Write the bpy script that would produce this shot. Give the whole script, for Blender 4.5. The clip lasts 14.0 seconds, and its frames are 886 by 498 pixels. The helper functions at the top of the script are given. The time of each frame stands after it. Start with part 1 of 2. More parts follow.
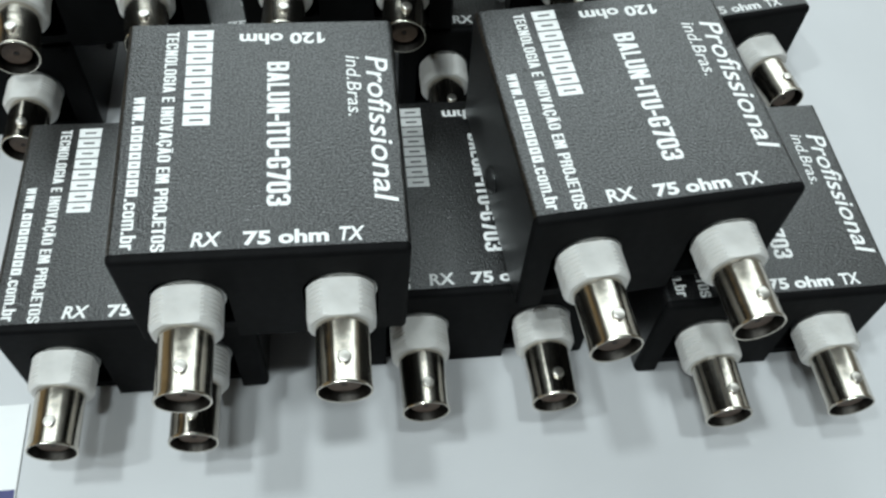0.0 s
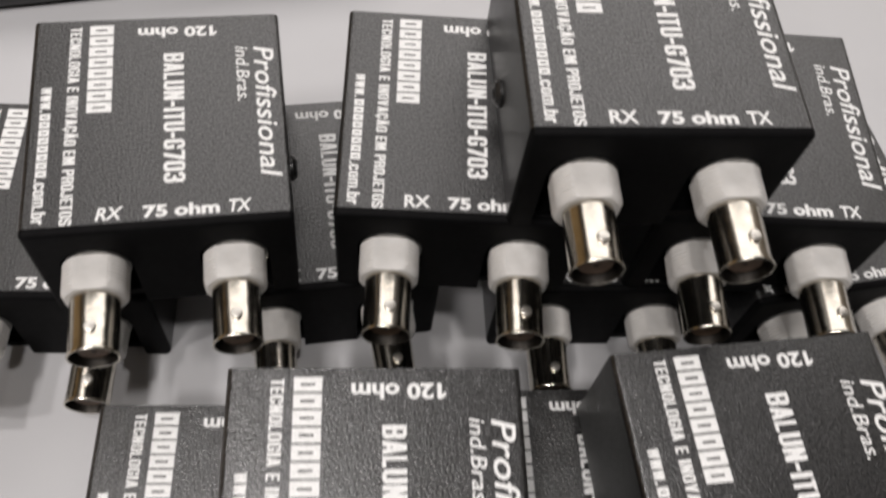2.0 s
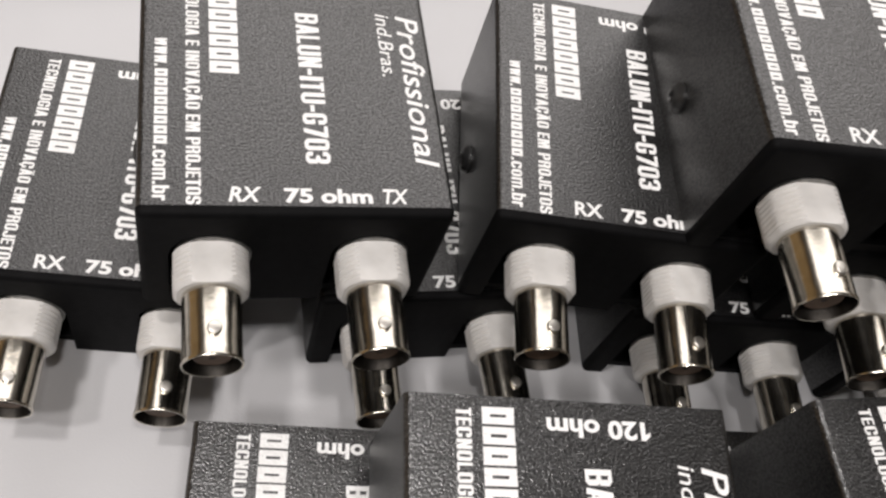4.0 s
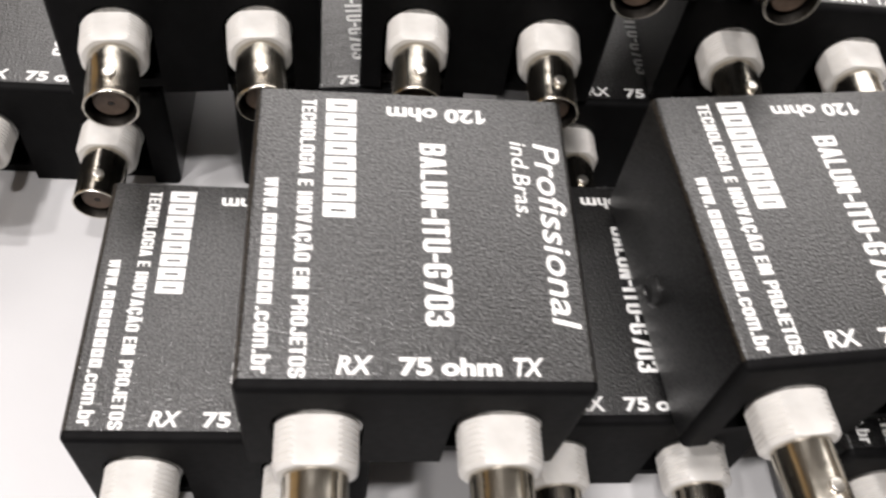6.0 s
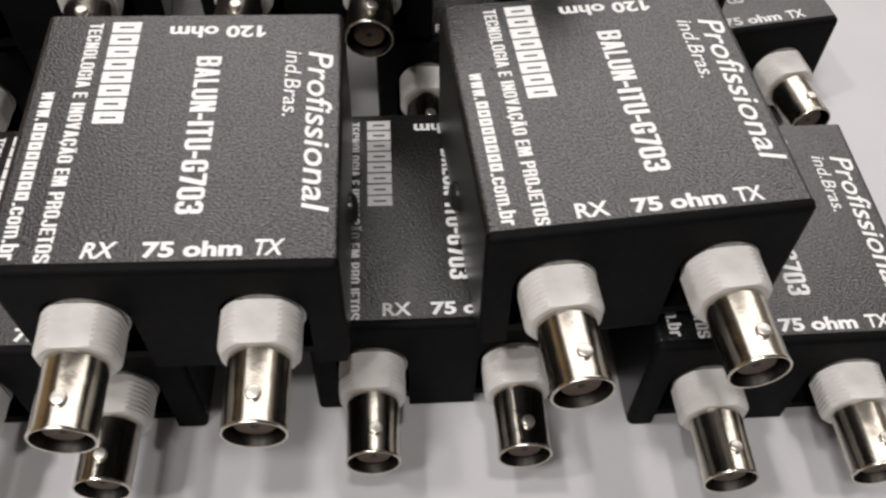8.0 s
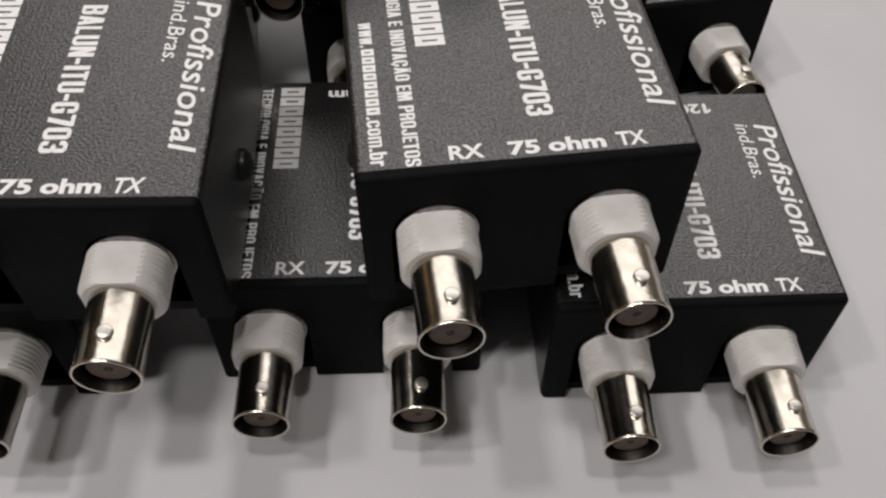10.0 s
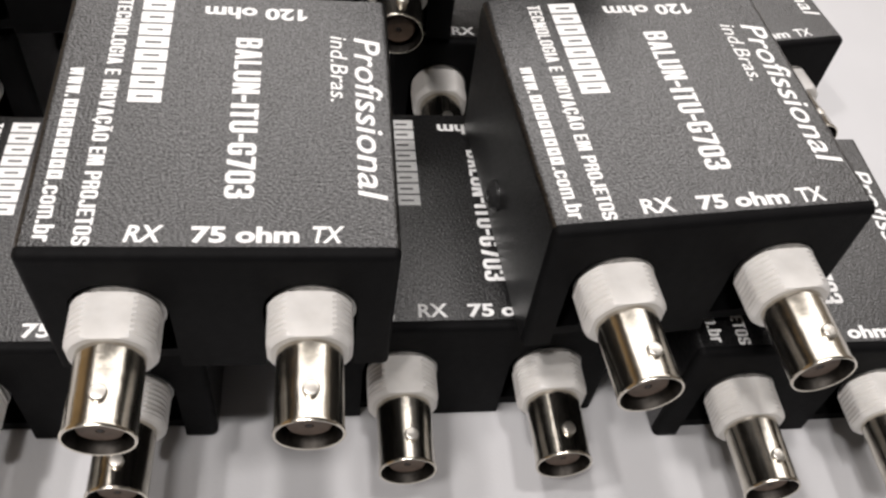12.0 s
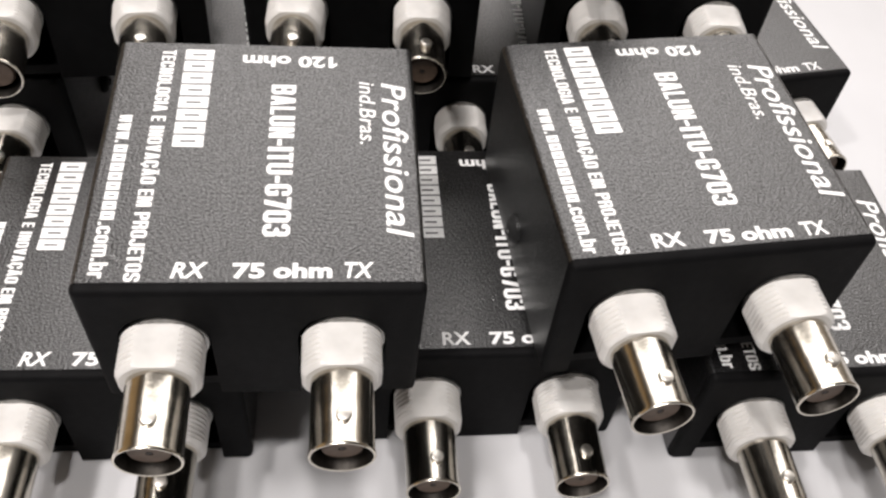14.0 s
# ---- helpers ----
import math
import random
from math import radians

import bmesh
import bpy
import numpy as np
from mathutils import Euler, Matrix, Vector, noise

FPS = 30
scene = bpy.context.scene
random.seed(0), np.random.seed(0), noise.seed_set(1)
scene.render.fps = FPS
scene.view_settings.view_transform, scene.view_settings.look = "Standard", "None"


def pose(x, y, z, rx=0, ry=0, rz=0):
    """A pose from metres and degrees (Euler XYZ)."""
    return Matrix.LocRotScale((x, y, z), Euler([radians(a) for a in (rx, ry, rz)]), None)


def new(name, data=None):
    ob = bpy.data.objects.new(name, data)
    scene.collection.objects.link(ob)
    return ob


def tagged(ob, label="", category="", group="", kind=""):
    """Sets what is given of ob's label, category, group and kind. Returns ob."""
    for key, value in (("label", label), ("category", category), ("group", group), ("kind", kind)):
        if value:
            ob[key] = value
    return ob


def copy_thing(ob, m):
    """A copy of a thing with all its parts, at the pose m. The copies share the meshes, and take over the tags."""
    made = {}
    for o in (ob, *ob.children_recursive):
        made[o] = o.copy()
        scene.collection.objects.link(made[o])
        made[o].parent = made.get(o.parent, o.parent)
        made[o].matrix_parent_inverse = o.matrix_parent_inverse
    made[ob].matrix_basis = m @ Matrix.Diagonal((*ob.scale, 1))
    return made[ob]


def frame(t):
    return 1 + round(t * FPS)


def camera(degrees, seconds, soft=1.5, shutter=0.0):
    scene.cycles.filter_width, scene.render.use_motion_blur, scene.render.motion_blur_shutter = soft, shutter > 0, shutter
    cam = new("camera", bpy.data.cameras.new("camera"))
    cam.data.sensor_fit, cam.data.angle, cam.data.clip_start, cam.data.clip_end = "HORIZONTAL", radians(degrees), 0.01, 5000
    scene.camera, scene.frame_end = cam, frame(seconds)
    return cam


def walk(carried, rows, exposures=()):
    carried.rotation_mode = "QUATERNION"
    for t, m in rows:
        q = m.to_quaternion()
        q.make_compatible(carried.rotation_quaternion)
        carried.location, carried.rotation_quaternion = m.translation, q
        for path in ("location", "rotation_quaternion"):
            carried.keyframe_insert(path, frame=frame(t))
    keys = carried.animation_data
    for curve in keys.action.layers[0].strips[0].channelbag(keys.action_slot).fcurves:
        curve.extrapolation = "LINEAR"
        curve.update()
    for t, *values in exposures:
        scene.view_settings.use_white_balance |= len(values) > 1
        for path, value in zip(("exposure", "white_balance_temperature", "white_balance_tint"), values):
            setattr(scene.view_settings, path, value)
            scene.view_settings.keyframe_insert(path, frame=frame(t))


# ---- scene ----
cam = camera(52.86, 14.0, 2.4, 0.4)
ROWS = [
    (0.0, -0.02702, 0.00003, 0.18553, 33.348, -3.061, -6.064),
    (0.5, -0.03751, 0.00820, 0.17234, 35.962, -5.564, -7.090),
    (1.0, -0.04090, 0.02891, 0.19237, 32.500, -5.176, -4.669),
    (1.5, -0.04716, 0.05295, 0.20423, 31.060, -5.454, -3.745),
    (2.0, -0.04512, 0.07508, 0.20735, 29.967, -4.929, -2.641),
    (2.2, -0.04616, 0.08313, 0.20804, 29.634, -5.054, -2.629),
    (4.3, -0.09234, 0.08830, 0.17819, 30.530, -13.488, -2.158),
    (4.5, -0.09235, 0.08526, 0.17750, 30.130, -12.519, -2.038),
    (5.0, -0.08285, 0.06713, 0.17274, 31.737, -10.174, -1.850),
    (5.5, -0.07173, 0.04493, 0.16913, 33.377, -8.601, -2.643),
    (6.0, -0.05353, 0.02999, 0.17049, 34.502, -6.141, -3.093),
    (6.5, -0.03831, 0.02108, 0.17010, 35.149, -4.280, -3.579),
    (7.0, -0.02971, 0.01623, 0.16876, 35.620, -3.471, -3.900),
    (7.5, -0.02055, 0.01117, 0.16644, 36.474, -2.560, -3.845),
    (8.0, -0.00827, 0.00762, 0.16408, 36.550, -1.178, -3.243),
    (8.5, 0.00456, 0.00514, 0.16064, 37.011, -0.364, -2.219),
    (8.7, 0.00954, 0.00401, 0.15916, 37.155, -0.047, -1.872),
    (10.8, 0.01368, -0.00151, 0.15224, 39.000, -1.609, -2.490),
    (11.0, 0.00568, 0.00128, 0.15304, 38.334, -2.588, -2.796),
    (11.5, -0.01744, 0.00506, 0.15295, 38.629, -5.193, -4.693),
    (12.0, -0.02770, 0.00821, 0.15487, 38.682, -5.771, -5.267),
    (12.5, -0.02893, 0.00926, 0.15628, 38.877, -5.461, -5.338),
    (13.0, -0.02827, 0.00828, 0.15696, 39.296, -5.018, -5.276),
    (13.5, -0.02868, 0.00653, 0.15851, 39.945, -4.766, -4.970),
    (14.0, -0.02899, 0.00442, 0.16291, 39.904, -4.481, -4.616),
]
EXPOSURES = [
    (0.0, 0.29, 5700, -6),
    (0.5, 0.19, 6000, 0),
    (0.9, 0.16, 6500, 10),
    (2.0, 0.0, 6500, 10),
    (4.5, 0.41, 6500, 10),
    (5.5, 0.78, 6500, 10),
    (6.0, 0.8, 6500, 10),
    (6.5, 0.6, 6500, 10),
    (7.5, 0.55, 6500, 10),
    (8.5, -0.1, 6500, 10),
    (11.0, -0.18, 6500, 10),
    (11.5, 0.07, 6500, 10),
    (12.2, 0.59, 6500, 10),
    (14.0, 0.76, 6500, 10),
]
walk(cam, [(t, pose(x, y, z, rx, ry, rz)) for t, x, y, z, rx, ry, rz in ROWS], EXPOSURES)

# ---- world and light ----
world = bpy.data.worlds.new("room_world")
scene.world = world
world.use_nodes = True
world.node_tree.nodes["Background"].inputs[0].default_value = (0.9, 0.95, 1.0, 1)
world.node_tree.nodes["Background"].inputs[1].default_value = 0.3


def ceiling_lamp(x, y, z, sx, sy, watts, colour):
    data = bpy.data.lights.new("ceiling_lamp", "AREA")
    data.shape, data.size, data.size_y = "RECTANGLE", sx, sy
    data.energy, data.color = watts, colour
    ob = new("ceiling_lamp", data)
    ob.matrix_world = pose(x, y, z)
    return tagged(ob, "white fluorescent office ceiling lamp", "lamp")


ceiling_lamp(-0.95, -0.26, 1.66, 0.11, 0.11, 8.5, (1.0, 0.95, 0.93))
ceiling_lamp(-0.57, -0.61, 1.66, 0.18, 0.18, 9.5, (1.0, 0.95, 0.93))
ceiling_lamp(-0.47, 0.1, 1.66, 0.11, 0.11, 6.5, (1.0, 0.95, 0.93))
ceiling_lamp(0.05, -0.28, 1.66, 0.11, 0.11, 7, (1.0, 0.95, 0.93))
ceiling_lamp(0.5, 2.0, 1.67, 3.4, 1.8, 41, (1.0, 0.95, 0.93))


# ---- materials ----
def material(name, colour, rough=0.5, metal=0.0, spec=0.5):
    m = bpy.data.materials.new(name)
    m.use_nodes = True
    b = m.node_tree.nodes["Principled BSDF"]
    b.inputs["Base Color"].default_value = (*colour, 1)
    b.inputs["Roughness"].default_value = rough
    b.inputs["Metallic"].default_value = metal
    b.inputs["Specular IOR Level"].default_value = spec
    return m


def vary(m, dark, light, scale, detail=4.0, rough=None, bump=(), coords="Object", grain=0.6):
    """Colour from dark to light by noise, roughness by a finer noise, and relief: rows of (scale, height in metres)."""
    nt = m.node_tree
    b = nt.nodes["Principled BSDF"]
    co = nt.nodes.new("ShaderNodeTexCoord")

    def noise_at(s, d=detail):
        n = nt.nodes.new("ShaderNodeTexNoise")
        n.inputs["Scale"].default_value, n.inputs["Detail"].default_value = s, d
        nt.links.new(co.outputs[coords], n.inputs["Vector"])
        return n.outputs["Fac"]

    ramp = nt.nodes.new("ShaderNodeValToRGB")
    ramp.color_ramp.elements[0].position, ramp.color_ramp.elements[1].position = 0.35, 0.65
    ramp.color_ramp.elements[0].color, ramp.color_ramp.elements[1].color = (*dark, 1), (*light, 1)
    nt.links.new(noise_at(scale), ramp.inputs[0])
    nt.links.new(ramp.outputs[0], b.inputs["Base Color"])
    if rough:
        mr = nt.nodes.new("ShaderNodeMapRange")
        mr.inputs["To Min"].default_value, mr.inputs["To Max"].default_value = rough
        nt.links.new(noise_at(scale * 3), mr.inputs["Value"])
        nt.links.new(mr.outputs[0], b.inputs["Roughness"])
    last = None
    for s, height in bump:
        n = nt.nodes.new("ShaderNodeBump")
        n.inputs["Strength"].default_value, n.inputs["Distance"].default_value = 1.0, height
        nt.links.new(noise_at(s, grain), n.inputs["Height"])
        if last:
            nt.links.new(last.outputs[0], n.inputs["Normal"])
        last = n
    if last:
        nt.links.new(last.outputs[0], b.inputs["Normal"])
    return m


coat = vary(material("black_wrinkle_coat", (0.02, 0.02, 0.021), 0.42, 0.0, 1.0), (0.003, 0.003, 0.0032), (0.005, 0.005, 0.0053), 120,
            rough=(0.26, 0.34), bump=((6000, 0.00003), (2300, 0.00012)), grain=0.8)


def pitted(m, scale, low, high):
    """Fine pits that shine less than the coat round them."""
    nt = m.node_tree
    b = nt.nodes["Principled BSDF"]
    co, n, mr = (nt.nodes.new(kind) for kind in ("ShaderNodeTexCoord", "ShaderNodeTexNoise", "ShaderNodeMapRange"))
    n.inputs["Scale"].default_value, n.inputs["Detail"].default_value = scale, 1.0
    for key, value in (("From Min", 0.36), ("From Max", 0.62), ("To Min", low), ("To Max", high)):
        mr.inputs[key].default_value = value
    nt.links.new(co.outputs["Object"], n.inputs["Vector"])
    nt.links.new(n.outputs["Fac"], mr.inputs["Value"])
    nt.links.new(mr.outputs[0], b.inputs["Specular IOR Level"])
    b.inputs["IOR"].default_value = 1.7


pitted(coat, 2400, 0.5, 0.98)
panel_black = vary(material("black_satin_panel", (0.009, 0.009, 0.01), 0.7, 0.0, 0.1), (0.0016, 0.0016, 0.0018), (0.003, 0.003, 0.0033), 200,
                   rough=(0.6, 0.75), bump=((2500, 0.00003),))
ink = vary(material("white_screen_ink", (0.8, 0.8, 0.79), 0.45), (0.78, 0.78, 0.77), (0.86, 0.86, 0.85), 600,
           rough=(0.4, 0.6), bump=((1500, 0.00008),))
nylon = vary(material("white_nylon", (0.78, 0.77, 0.75), 0.42), (0.6, 0.585, 0.56), (0.67, 0.655, 0.63), 300,
             rough=(0.36, 0.5), bump=((900, 0.00004),))
nylon.node_tree.nodes["Principled BSDF"].inputs["Subsurface Weight"].default_value = 0.15
nylon.node_tree.nodes["Principled BSDF"].inputs["Subsurface Radius"].default_value = (0.001, 0.0009, 0.0008)
nickel = vary(material("polished_nickel", (0.78, 0.74, 0.67), 0.14, 1.0), (0.55, 0.51, 0.44), (0.65, 0.61, 0.535), 500,
              rough=(0.15, 0.23), bump=((420, 0.00005), (2500, 0.00001)))
satin_nickel = vary(material("satin_nickel", (0.8, 0.78, 0.72), 0.35, 1.0), (0.74, 0.71, 0.65), (0.82, 0.79, 0.73), 700, rough=(0.3, 0.4))
dull_metal = vary(material("dull_zinc", (0.3, 0.3, 0.29), 0.4, 1.0), (0.25, 0.25, 0.24), (0.36, 0.35, 0.34), 900, rough=(0.35, 0.5))
insert = vary(material("grey_brown_insulator", (0.2, 0.17, 0.15), 0.55), (0.085, 0.055, 0.036), (0.12, 0.08, 0.055), 700, rough=(0.5, 0.65))
# Near-black metal: the shade inside the sockets is put into the colour.
shaded_bore = vary(material("shade_dark_bore_metal", (0.12, 0.11, 0.1), 0.45, 1.0), (0.035, 0.032, 0.028), (0.06, 0.055, 0.05), 800, rough=(0.4, 0.55))
hole = material("dark_socket", (0.02, 0.017, 0.015), 0.6)
screw_black = vary(material("black_screw", (0.015, 0.015, 0.015), 0.35), (0.012, 0.012, 0.012), (0.02, 0.02, 0.02), 900, rough=(0.25, 0.4))
laminate = vary(material("light_grey_laminate", (0.62, 0.62, 0.63), 0.45), (0.5, 0.5, 0.51), (0.54, 0.54, 0.55), 14,
                rough=(0.4, 0.5), bump=((1800, 0.00002),))
paper_white = vary(material("white_paper", (0.8, 0.8, 0.79), 0.7), (0.77, 0.77, 0.765), (0.82, 0.82, 0.815), 60, rough=(0.65, 0.8), bump=((900, 0.00002),))
print_blue = vary(material("dark_blue_print", (0.05, 0.05, 0.16), 0.6), (0.045, 0.045, 0.14), (0.06, 0.06, 0.18), 200, rough=(0.5, 0.65))
device_black = vary(material("black_device_plastic", (0.012, 0.012, 0.013), 0.4), (0.01, 0.01, 0.011), (0.016, 0.016, 0.017), 90,
                    rough=(0.35, 0.5), bump=((1500, 0.00004),))
# For the added screen that keeps reflections on the front panels dark.
dark_screen = vary(material("unseen_charcoal_screen", (0.04, 0.04, 0.045), 0.9), (0.035, 0.035, 0.04), (0.05, 0.05, 0.055), 30, rough=(0.8, 0.95), bump=((600, 0.0006),))
ochre_wood = vary(material("ochre_wood", (0.5, 0.34, 0.15), 0.5), (0.46, 0.3, 0.12), (0.6, 0.42, 0.2), 6, rough=(0.4, 0.6), bump=((60, 0.0004),))
# Cream taken far down so that the unseen walls bounce less light.
wall_paint = vary(material("low_bounce_wall_paint", (0.6, 0.55, 0.47), 0.8), (0.24, 0.215, 0.18), (0.3, 0.27, 0.23), 3, rough=(0.7, 0.85), bump=((150, 0.0005),))
# White ceiling darkened to grey to weaken the light it throws back.
ceiling_paint = vary(material("low_bounce_ceiling", (0.8, 0.8, 0.78), 0.8), (0.33, 0.33, 0.32), (0.38, 0.38, 0.37), 3, rough=(0.7, 0.85))
# Grey lowered so that the unseen floor sends little light back up.
floor_tile = vary(material("low_bounce_floor", (0.3, 0.29, 0.28), 0.5), (0.08, 0.078, 0.075), (0.12, 0.117, 0.113), 4, rough=(0.4, 0.6))


# ---- mesh helpers ----
def mesh_of(name, bm, mat, smooth=30):
    me = bpy.data.meshes.new(name)
    bmesh.ops.recalc_face_normals(bm, faces=bm.faces)
    bm.to_mesh(me)
    bm.free()
    me.materials.append(mat)
    me.shade_smooth()
    me.set_sharp_from_angle(angle=radians(smooth))
    return me


def part(name, bm, mat, parent, label="", smooth=30):
    ob = new(name, mesh_of(name, bm, mat, smooth))
    ob.parent = parent
    return tagged(ob, label)


def structure(name, bm, mat, label):
    return tagged(new(name, mesh_of(name, bm, mat)), label, kind="structure")


def block(bm, x0, x1, y0, y1, z0, z1, bevel=0.0, segments=2):
    made = bmesh.ops.create_cube(bm, size=1, matrix=Matrix.Translation(((x0 + x1) / 2, (y0 + y1) / 2, (z0 + z1) / 2))
                                 @ Matrix.Diagonal((x1 - x0, y1 - y0, z1 - z0, 1)))
    if bevel:
        edges = {e for v in made["verts"] for e in v.link_edges}
        bmesh.ops.bevel(bm, geom=list(edges), offset=bevel, segments=segments, affect="EDGES", profile=0.5)
    return bm


def prism(outline, y0, y1, bevel=0.0, rounded="long"):
    """An outline of (x, z) drawn out from y0 to y1. Rounded are its outer edges: the long ones, or those of the front."""
    bm = bmesh.new()
    face = bm.faces.new([bm.verts.new((x, y0, z)) for x, z in outline])
    made = bmesh.ops.extrude_face_region(bm, geom=[face])
    bmesh.ops.translate(bm, verts=[v for v in made["geom"] if isinstance(v, bmesh.types.BMVert)], vec=(0, y1 - y0, 0))
    if bevel:
        bmesh.ops.recalc_face_normals(bm, faces=bm.faces)
        w, top = max(v.co.x for v in bm.verts), max(v.co.z for v in bm.verts)
        outer = [e for e in bm.edges if e.calc_face_angle(0) > 0.5 and all(abs(abs(v.co.x) - w) < 1e-6 or abs(v.co.z - top) < 1e-6 for v in e.verts)]
        if rounded == "long":
            outer = [e for e in outer if abs(e.verts[0].co.y - e.verts[1].co.y) > 1e-6 and all(abs(v.co.z - top) < 1e-6 for v in e.verts)]
        else:
            outer = [e for e in outer if all(abs(v.co.y - y0) < 1e-6 for v in e.verts)
                     or all(abs(v.co.z - top) < 1e-6 for v in e.verts) and abs(e.verts[0].co.x - e.verts[1].co.x) < 1e-6]
        bmesh.ops.bevel(bm, geom=outer, offset=bevel, segments=5, affect="EDGES", profile=0.5)
    return bm


def lathe(profile, cx, cz, steps=48, flat=None, closed=True):
    """Rings of (y, radius) round the axis x = cx, z = cz; flat: (width, height) as parts of the radius at which the ring is cut flat."""
    bm = bmesh.new()
    rings = []
    for y, r in profile:
        ring = []
        for k in range(steps):
            a = 2 * math.pi * k / steps
            x, z = r * math.sin(a), r * math.cos(a)
            if flat:
                x, z = max(-flat[0] * r, min(flat[0] * r, x)), max(-flat[1], min(flat[1], z))
            ring.append(bm.verts.new((cx + x, y, cz + z)))
        rings.append(ring)
    for a, b in zip(rings, rings[1:]):
        for k in range(steps):
            bm.faces.new((a[k], a[(k + 1) % steps], b[(k + 1) % steps], b[k]))
    if closed:
        bm.faces.new(rings[0])
        bm.faces.new(rings[-1])
    return bm


def glyphs(words, bold, slant):
    curve = bpy.data.curves.new("words", "FONT")
    curve.body, curve.size, curve.offset, curve.shear, curve.resolution_u = words, 1.0, bold, slant, 3
    ob = new("words", curve)
    me = bpy.data.meshes.new_from_object(ob.evaluated_get(bpy.context.evaluated_depsgraph_get()))
    bpy.data.objects.remove(ob)
    bpy.data.curves.remove(curve)
    bm = bmesh.new()
    bm.from_mesh(me)
    bpy.data.meshes.remove(me)
    return bm


def lettering(words, x0, x1, y0, y1, turn=0, bold=0.0, slant=0.0, z=0.00006, tall="H"):
    """Words as a thin mesh. They fill the rectangle x0..x1, y0..y1 in reading direction, and across it the height of the letter tall does.
    turn: 0 upright, -90 reads towards the front, 180 upside down."""
    sample = glyphs(tall, bold, 0.0)
    low, high = min(v.co.y for v in sample.verts), max(v.co.y for v in sample.verts)
    sample.free()
    bm = glyphs(words, bold, slant)
    left, right = min(v.co.x for v in bm.verts), max(v.co.x for v in bm.verts)
    for v in bm.verts:
        u, w = (v.co.x - left) / (right - left), (v.co.y - low) / (high - low)
        if turn == 0:
            v.co = (x0 + (x1 - x0) * u, y0 + (y1 - y0) * w, z)
        elif turn == 180:
            v.co = (x1 - (x1 - x0) * u, y1 - (y1 - y0) * w, z)
        else:
            v.co = (x0 + (x1 - x0) * w, y1 - (y1 - y0) * u, z)
    return bm


STEM, ARM = 0.37, 0.15
THIN = {"I": 0.4, ".": 0.4, "-": 0.62, " ": 0.45, "M": 1.36, "w": 1.36, "m": 1.5, "r": 0.72, "J": 0.9, "E": 0.82, "L": 0.8, "T": 0.86}


def rect(u0, u1, v0, v1):
    return [(u0, v0), (u1, v0), (u1, v1), (u0, v1)]


def ring(sides, v0=0.0, v1=1.0, stem=STEM):
    """Sides of a ring with cut corners: 0 bottom, 1, 2 right, 3, 4 top, 5, 6 left, 7."""
    cu, cv, h = 0.26, 0.11, 0.07
    outer = [(cu, v0), (1 - cu, v0), (1, v0 + cv), (1, v1 - cv), (1 - cu, v1), (cu, v1), (0, v1 - cv), (0, v0 + cv)]
    a, b = v0 + ARM, v1 - ARM
    inner = [(stem + h, a), (1 - stem - h, a), (1 - stem, a + 0.02), (1 - stem, b - 0.02), (1 - stem - h, b), (stem + h, b), (stem, b - 0.02), (stem, a + 0.02)]
    return [[outer[k], outer[(k + 1) % 8], inner[(k + 1) % 8], inner[k]] for k in sides]


def slope(u0, u1, wide, v0=0.0, v1=1.0):
    """A slanted stroke, from u0 at v0 to u1 at v1."""
    return [(u0, v0), (u0 + wide, v0), (u1 + wide, v1), (u1, v1)]


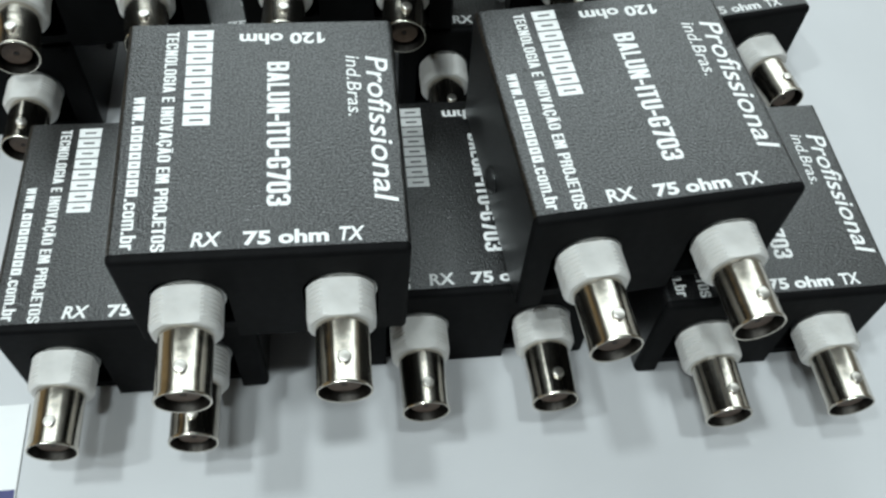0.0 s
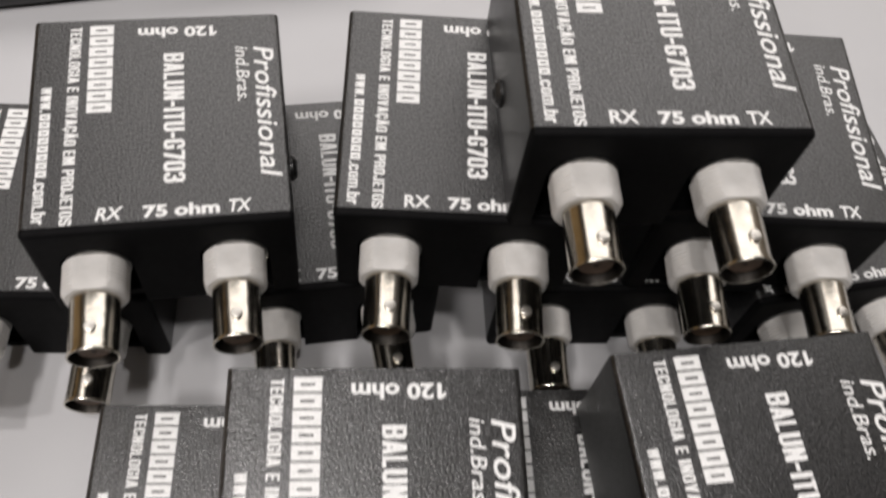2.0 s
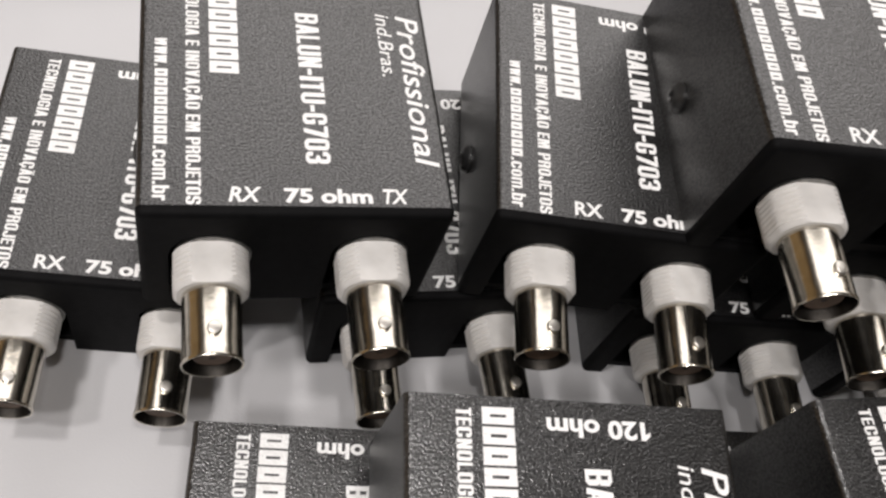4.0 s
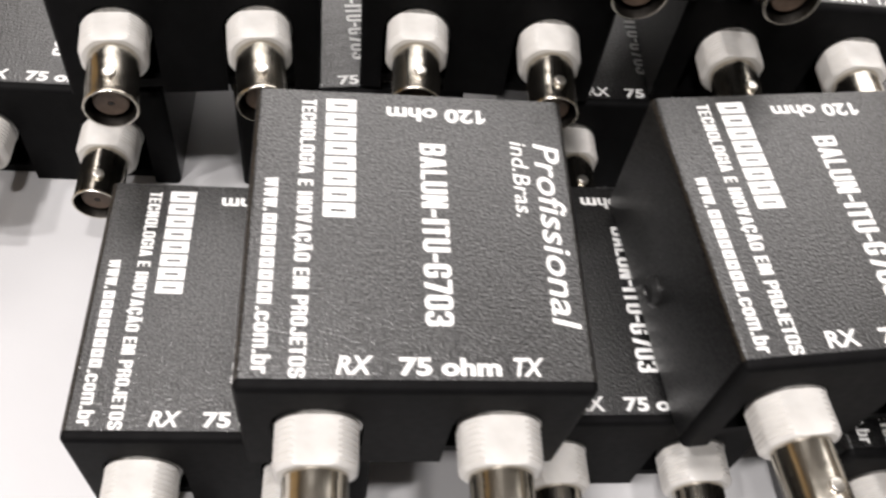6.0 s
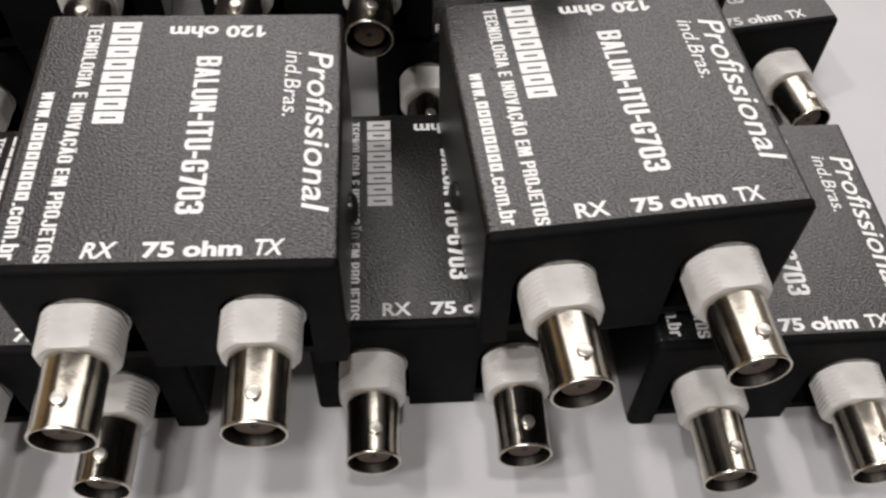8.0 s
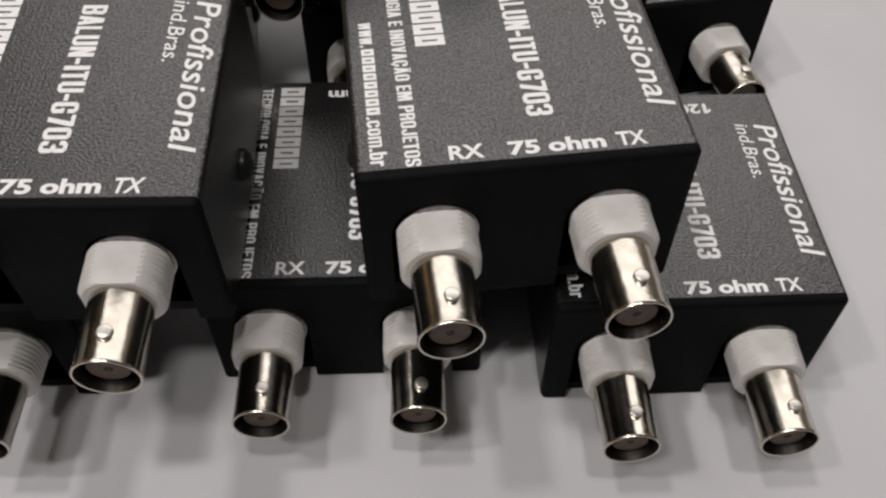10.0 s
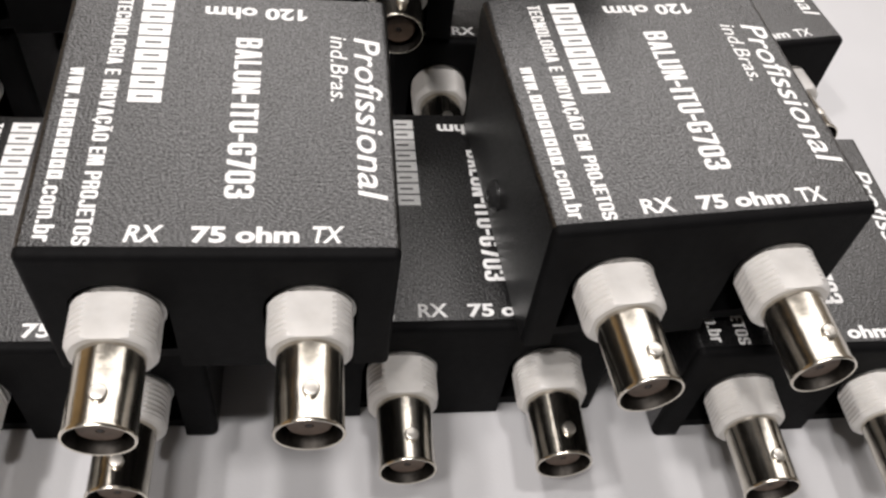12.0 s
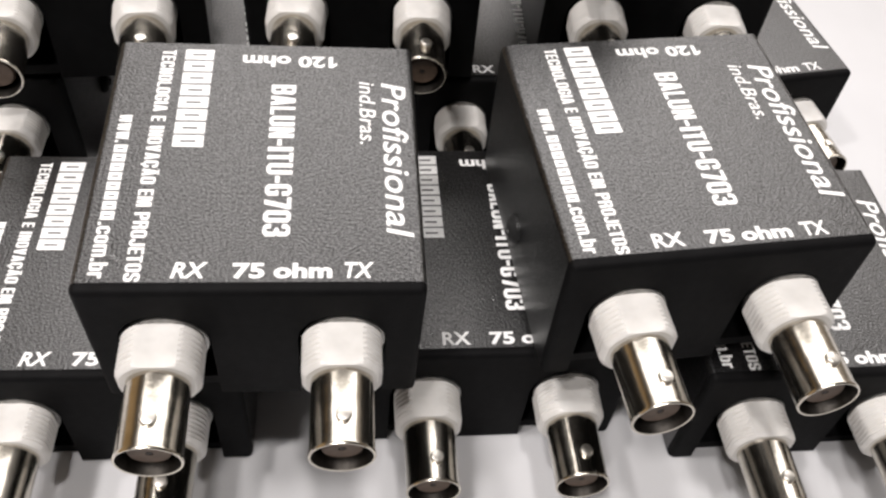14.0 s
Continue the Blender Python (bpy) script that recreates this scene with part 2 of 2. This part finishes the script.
def heavy_letter(c):
    """Strokes of a heavy narrow letter in a cell one wide and one high."""
    left, right = rect(0, STEM, 0, 1), rect(1 - STEM, 1, 0, 1)
    bowl = (0, 1, 2, 3, 4)
    ex = 0.76
    shapes = {
        "A": lambda: [slope(0, 0.28, 0.36), slope(0.64, 0.36, 0.36), rect(0.3, 0.7, 0.18, 0.32)],
        "B": lambda: [left] + ring(bowl, 0, 0.56) + ring(bowl, 0.44, 1),
        "C": lambda: ring((0, 1, 3, 4, 5, 6, 7)) + [rect(1 - STEM, 1, 0.11, 0.38), rect(1 - STEM, 1, 0.62, 0.89)],
        "E": lambda: [left, rect(STEM, 1, 0, ARM), rect(STEM, 0.94, 0.43, 0.57), rect(STEM, 1, 1 - ARM, 1)],
        "G": lambda: ring((0, 1, 3, 4, 5, 6, 7)) + [rect(1 - STEM, 1, 0.11, 0.5), rect(0.53, 1 - STEM, 0.38, 0.5), rect(1 - STEM, 1, 0.63, 0.89)],
        "H": lambda: [left, right, rect(STEM, 1 - STEM, 0.42, 0.58)],
        "I": lambda: [rect(0, 1, 0, 1)],
        "J": lambda: ring((0, 1, 7)) + [rect(1 - STEM, 1, 0.11, 1), rect(0, STEM, 0.11, 0.34)],
        "L": lambda: [left, rect(STEM, 1, 0, ARM)],
        "M": lambda: [rect(0, 0.27, 0, 1), rect(0.73, 1, 0, 1), slope(0.385, 0.2, 0.23), slope(0.385, 0.57, 0.23)],
        "N": lambda: [left, right, slope(0.6, 0.06, 0.34)],
        "O": lambda: ring(range(8)),
        "P": lambda: [left] + ring(bowl, 0.4, 1),
        "R": lambda: [left] + ring(bowl, 0.44, 1) + [rect(1 - STEM, 1, 0, 0.47)],
        "S": lambda: ring((4, 5, 6, 7, 0), 0.44, 1) + ring((0, 1, 2, 3, 4), 0, 0.56) + [rect(1 - STEM, 1, 0.68, 0.89), rect(0, STEM, 0.11, 0.32)]
        + ring((3,), 0.44, 1) + ring((7,), 0, 0.56),
        "T": lambda: [rect(0, 1, 1 - ARM, 1), rect(0.5 - STEM / 1.8, 0.5 + STEM / 1.8, 0, 1 - ARM)],
        "U": lambda: ring((0, 1, 7)) + [rect(0, STEM, 0.11, 1), rect(1 - STEM, 1, 0.11, 1)],
        "V": lambda: [slope(0.3, 0, 0.38), slope(0.32, 0.62, 0.38)],
        "0": lambda: ring(range(8)),
        "3": lambda: ring(bowl, 0, 0.56) + ring(bowl, 0.44, 1) + [rect(0, STEM, 0.11, 0.3), rect(0, STEM, 0.7, 0.89)] + ring((7,), 0, 0.56) + ring((5,), 0.44, 1),
        "7": lambda: [rect(0, 1, 0.84, 1), slope(0.2, 0.6, 0.4, 0, 0.84)],
        "-": lambda: [rect(0, 1, 0.36, 0.52)],
        ".": lambda: [rect(0, 1, 0, 0.18)],
        "w": lambda: [slope(0.12, 0, 0.28, 0, ex), slope(0.18, 0.36, 0.24, 0, ex), slope(0.58, 0.4, 0.24, 0, ex), slope(0.6, 0.72, 0.28, 0, ex)],
        "c": lambda: ring((0, 1, 3, 4, 5, 6, 7), 0, ex) + [rect(1 - STEM, 1, 0.11, 0.28), rect(1 - STEM, 1, 0.48, 0.65)],
        "o": lambda: ring(range(8), 0, ex),
        "m": lambda: [rect(0, 0.24, 0, ex), rect(0.38, 0.62, 0, ex - 0.12), rect(0.76, 1, 0, ex - 0.1), rect(0.24, 0.94, ex - 0.12, ex)],
        "b": lambda: [left] + ring(bowl, 0, ex),
        "r": lambda: [rect(0, 0.5, 0, ex), rect(0.5, 1, ex - 0.2, ex)],
        "\u00c7": lambda: heavy_letter("C") + [rect(0.4, 0.66, -0.17, 0.0)],
        "\u00c3": lambda: heavy_letter("A") + [rect(0.12, 0.88, 1.05, 1.15)],
        "#": lambda: [rect(0, 0.42, 0, 1), rect(0.6, 1, 0, 1), rect(0.42, 0.6, 0, 0.25), rect(0.42, 0.6, 0.75, 1)],
    }
    return shapes[c]()


def condensed(words, x0, x1, y0, y1, gap=0.13):
    """Heavy narrow letters that read towards the front, between y1 and y0. The sign # is a plain block with a slit."""
    unit = (y1 - y0) / (sum(THIN.get(c, 1.0) + gap for c in words) - gap)
    out, at, wear = bmesh.new(), y1, random.Random(len(words))
    for c in words:
        wide = THIN.get(c, 1.0) * unit
        for k, stroke in enumerate(heavy_letter(c) if c != " " else ()):
            z = 0.00006 + k * 0.000002
            out.faces.new([out.verts.new((x0 + (x1 - x0) * (v + wear.uniform(-0.008, 0.008)), at - wide * (u + wear.uniform(-0.012, 0.012)), z)) for u, v in stroke])
        at -= wide + gap * unit
    for f in out.faces:
        if f.normal.z == 0:
            f.normal_update()
        if f.normal.z < 0:
            f.normal_flip()
    return out


# ---- the room that closes the place ----
DESK_Z = -0.75
structure("floor", block(bmesh.new(), -2.3, 2.3, -3, 3, DESK_Z - 0.1, DESK_Z), floor_tile, "unseen grey office floor, darkened to cut bounce light")
# Out of view; its grey is chosen to dim the ambient light.
structure("ceiling", block(bmesh.new(), -2.3, 2.3, -3, 3, 1.7, 1.8), ceiling_paint, "unseen office ceiling, darkened to cut bounce light")
# Unseen walls; the cream ones are darkened to lower the room's bounce light.
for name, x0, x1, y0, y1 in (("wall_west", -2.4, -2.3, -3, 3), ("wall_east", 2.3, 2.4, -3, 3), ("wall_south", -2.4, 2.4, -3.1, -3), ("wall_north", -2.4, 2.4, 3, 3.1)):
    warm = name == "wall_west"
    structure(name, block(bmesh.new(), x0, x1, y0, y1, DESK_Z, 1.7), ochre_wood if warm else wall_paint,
              "ochre wood-panelled office wall" if warm else "unseen cream office wall, darkened to cut bounce light")
# Added out of view: a dark screen that holds light off the box fronts.
structure("wall_dark_helper", block(bmesh.new(), -1.6, 1.6, -0.95, -0.9, DESK_Z, 0.9, 0.005), dark_screen, "unseen charcoal screen added to darken reflections on the fronts")

desk = tagged(new("desk"), "light grey laminate office desk with a smooth top", "desk")
part("desktop", block(bmesh.new(), -0.75, 0.75, -0.3, 0.5, -0.025, 0.0, 0.002), laminate, desk)
for x in (-0.68, 0.68):
    for y in (-0.24, 0.44):
        part("leg", block(bmesh.new(), x - 0.03, x + 0.03, y - 0.03, y + 0.03, DESK_Z, -0.025, 0.003), dull_metal, desk, "grey metal desk leg")

# ---- the boxes ----
WIDE, LONG, HIGH = 0.0504, 0.0524, 0.0296
PLUG_R, PLUG_T, PLUG_Z = -0.0138, 0.0128, -0.0130
MM = 0.001


def slot_outline():
    """The front panel's outline, with an open slot from the lower edge up to each connector."""
    w, h = WIDE / 2 - 0.00003, HIGH - 0.0001
    out = [(-w, -h), (-w, -0.00003), (w, -0.00003), (w, -h)]
    for cx in (PLUG_T, PLUG_R):
        out += [(cx + 0.0068, -h), (cx + 0.0068, PLUG_Z)]
        out += [(cx + 0.0068 * math.cos(a), PLUG_Z + 0.0068 * math.sin(a)) for a in (radians(k * 22.5) for k in range(1, 8))]
        out += [(cx - 0.0068, PLUG_Z), (cx - 0.0068, -h)]
    return out


def connector(box, cx, spin):
    plug = part("bnc_connector", lathe([(-0.0040, 0.0046), (-0.0080, 0.0047), (-0.0186, 0.0047), (-0.0189, 0.00482), (-0.0193, 0.00484),
                                        (-0.01945, 0.00475), (-0.01947, 0.0046), (-0.0194, 0.00448)], cx, PLUG_Z, 56, closed=False),
                nickel, box, "shiny nickel-plated BNC socket", 40)
    # The bore and its inner lip take the colour with painted-in shade.
    part("bore", lathe([(-0.0194, 0.00448), (-0.0192, 0.00442), (-0.0188, 0.00438), (-0.0184, 0.00425), (-0.0120, 0.0042), (-0.0118, 0.003)], cx, PLUG_Z, 48, closed=False), shaded_bore, plug, "inside of the socket, coloured dark for shade")
    threads = [(-0.0001, 0.0056), (-0.0003, 0.0062)]
    for k in range(7):
        y = -0.0005 - k * 0.00089
        threads += [(y, 0.00637), (y - 0.00040, 0.00637), (y - 0.00060, 0.00608), (y - 0.00072, 0.00608)]
    threads += [(-0.0068, 0.0063), (-0.0073, 0.0059), (-0.0075, 0.0056), (-0.0075, 0.0046)]
    part("bushing", lathe(threads, cx, PLUG_Z, 72, (0.95, 0.0053)), nylon, plug, "white nylon threaded bushing with a flat top", 18)
    part("lock_washer", lathe([(0.0004, 0.0063), (-0.0001, 0.0063), (-0.00015, 0.0061)], cx + 0.0003, PLUG_Z, 40), dull_metal, plug, "dull grey lock washer")
    part("insulator", lathe([(-0.0121, 0.0032), (-0.0177, 0.0032), (-0.0181, 0.0029), (-0.0181, 0.0006), (-0.0168, 0.0005)], cx, PLUG_Z, 32), insert, plug, "brown plastic insulator")
    part("contact", lathe([(-0.0160, 0.0005), (-0.0179, 0.0005), (-0.0181, 0.0004), (-0.0181, 0.0002)], cx, PLUG_Z, 16), hole, plug, "dark centre contact")
    for side in (spin, spin + 180):
        bm = bmesh.new()
        bmesh.ops.create_cone(bm, cap_ends=True, segments=20, radius1=0.00118, radius2=0.00114, depth=0.0011)
        crown = [e for e in bm.edges if all(v.co.z > 0 for v in e.verts)]
        bmesh.ops.bevel(bm, geom=crown, offset=0.00022, segments=3, affect="EDGES", profile=0.5)
        bmesh.ops.transform(bm, verts=bm.verts, matrix=Matrix.Translation((cx, -0.0150, PLUG_Z)) @ pose(0, 0, 0, 0, side, 0) @ pose(0, 0, 0.0047))
        part("bayonet_lug", bm, satin_nickel, plug)
    return plug


def balun_box(slant, spin):
    """A metal box with its upper front edge's middle as the origin."""
    box = new("balun_box")
    w, t, h = WIDE / 2, 0.0023, HIGH
    part("cover", prism([(-w, -h), (-w, 0), (w, 0), (w, -h), (w - t, -h), (w - t, -t), (-w + t, -t), (-w + t, -h)], 0.0018, LONG, 0.0012), coat, box,
         "black wrinkle-coated sheet metal cover")
    part("front_panel", prism(slot_outline(), 0.0, 0.0018, 0.0012, "front"), panel_black, box, "smooth black front panel with two slots")
    part("back_panel", block(bmesh.new(), -w + t, w - t, LONG - 0.0016, LONG - 0.0003, -h, -t), panel_black, box)
    part("base_plate", block(bmesh.new(), -w + t, w - t, 0.0019, LONG - 0.0017, -h, -h + t), panel_black, box)
    for x, turn in ((-w, -90), (w, 90)):
        for y in (LONG / 2,):
            bm = lathe([(0, 0.0029), (-0.0006, 0.0029), (-0.0014, 0.0022), (-0.0017, 0.0011), (-0.0013, 0.0009), (-0.0013, 0.0002)], 0, 0, 24)
            bmesh.ops.transform(bm, verts=bm.verts, matrix=Matrix.Translation((x, y, -0.0215)) @ pose(0, 0, 0, 0, 0, turn))
            part("screw", bm, screw_black, box, "black pan-head side screw")
    connector(box, PLUG_R, spin)
    connector(box, PLUG_T, spin)

    def print_on(bm, label):
        part("print", bm, ink, box, label)

    print_on(lettering("RX", -11.4 * MM, -6.3 * MM, 2.45 * MM, 5.25 * MM, 0, 0.024, slant), "white printed RX")
    print_on(lettering("75", -2.8 * MM, 1.75 * MM, 2.4 * MM, 5.1 * MM, 0, 0.036), "white printed 75")
    print_on(lettering("ohm", 3.0 * MM, 11.4 * MM, 2.4 * MM, 5.1 * MM, 0, 0.038), "white printed ohm")
    print_on(lettering("TX", 13.15 * MM, 17.45 * MM, 2.4 * MM, 5.2 * MM, 0, 0.024, slant), "white printed TX")
    upside = lettering("20 ohm", -4.2 * MM, 9.9 * MM, 46.9 * MM, 49.7 * MM, 180, 0.034)
    for stroke in (rect(10.5, 11.25, 46.9, 49.7), [(11.25, 46.9), (12.0, 47.6), (12.0, 48.2), (11.25, 47.75)]):
        upside.faces.new([upside.verts.new((u * MM, v * MM, 0.00006)) for u, v in stroke])
    print_on(upside, "white printed 120 ohm, upside down")
    print_on(condensed("BALUN-ITU-G703", 1.05 * MM, 5.1 * MM, 9.95 * MM, 42.4 * MM), "white printed type BALUN-ITU-G703")
    print_on(lettering("Profissional", 19.5 * MM, 23.6 * MM, 9.8 * MM, 43.3 * MM, -90, 0.01, 0.2), "white slanted printed word Profissional")
    print_on(lettering("ind.Bras.", 15.75 * MM, 18.4 * MM, 28.9 * MM, 43.5 * MM, -90, 0.004, 0.16), "small white slanted print ind.Bras.")
    print_on(condensed("TECNOLOGIA E INOVA\u00c7\u00c3O EM PROJETOS", -17.75 * MM, -15.5 * MM, 1.9 * MM, 50.5 * MM, 0.15), "white printed line of small capitals")
    print_on(condensed("www.", -22.7 * MM, -20.1 * MM, 28.6 * MM, 34.7 * MM, 0.16), "white printed web prefix")
    print_on(condensed(".com.br", -22.7 * MM, -20.2 * MM, 2.5 * MM, 12.6 * MM, 0.16), "white printed web ending")
    print_on(condensed("########", -13.9 * MM, -9.1 * MM, 27.8 * MM, 50.8 * MM, 0.15), "bold white block mark")
    print_on(condensed("########", -22.6 * MM, -20.6 * MM, 13.0 * MM, 28.1 * MM, 0.2), "small white block mark")
    return box


BOXES = [
    ("black metal balun box with white lettering, resting on two boxes", 0.22, -0.0420, 0.0816, 0.0608, 2.91, 0.51, -0.43),
    ("black metal balun box, turned a little, resting on two boxes", 0.00, 0.0298, 0.0864, 0.0619, 0.57, -0.79, 4.54),
    ("black metal balun box on the desk, half covered by another", 0.22, -0.0722, 0.0873, 0.0303, 0.04, 0.01, -0.96),
    ("black metal balun box on the desk between two upper ones", 0.00, -0.0000, 0.0900, 0.0298, -0.15, 0.01, -0.00),
    ("black metal balun box on the desk under a turned one", 0.00, 0.0617, 0.0837, 0.0299, -0.15, 0.03, 0.55),
    ("black metal balun box of the rear row, on top of others", 0.22, -0.0819, 0.1634, 0.0611, 0.72, 0.83, 5.98),
    ("black metal balun box of the rear row beside a taller stack", 0.00, -0.0245, 0.1658, 0.0605, 1.53, -0.65, -3.30),
    ("black metal balun box on top of the highest stack", 0.00, 0.0094, 0.1651, 0.0896, 0.51, -0.37, 0.53),
    ("black metal balun box of the rear row, on the desk", 0.00, -0.1155, 0.1645, 0.0298, 0.02, -0.05, -1.14),
    ("black metal balun box on the desk below two rear boxes", 0.00, -0.0506, 0.1671, 0.0296, -0.01, 0.01, 6.41),
    ("black metal balun box in the middle of the highest stack", 0.00, 0.0408, 0.1657, 0.0599, 0.29, 0.05, -2.78),
    ("black metal balun box at the end of the rear row", 0.00, 0.0727, 0.1663, 0.0298, -0.00, 0.00, 8.99),
    ("black metal balun box at the bottom of the highest stack", 0.00, 0.0133, 0.1660, 0.0298, -0.00, 0.01, -0.19),
]
first = {}
for slant in (0.22, 0.0):
    first[slant] = balun_box(slant, 3 if slant else 7)
used = set()
for words, slant, x, y, z, rx, ry, rz in BOXES:
    at = pose(x, y, z, rx, ry, rz)
    if slant in used:
        ob = copy_thing(first[slant], at)
    else:
        used.add(slant)
        ob = first[slant]
        ob.matrix_world = at
    tagged(ob, words, "balun box", "balun boxes in two stacked rows")

# ---- things round the boxes ----
sheet = tagged(new("printed_sheet"), "white paper sheet with a dark blue printed band", "paper")
part("paper", block(bmesh.new(), -0.30, -0.0985, -0.12, 0.0865, 0.0, 0.0003), paper_white, sheet)
part("printed_band", block(bmesh.new(), -0.30, -0.0987, 0.03, 0.0675, 0.0003, 0.00036), print_blue, sheet, "dark blue printed band")
sheet.matrix_world = pose(0, 0, 0.0002)

device = tagged(new("black_device"), "black plastic device lying on the desk", "device")
part("shell", block(bmesh.new(), -0.16, 0.16, 0.0, 0.12, 0.0, 0.016, 0.004, 3), device_black, device)
device.matrix_world = pose(-0.19, 0.268, 0, 0, 0, 11)
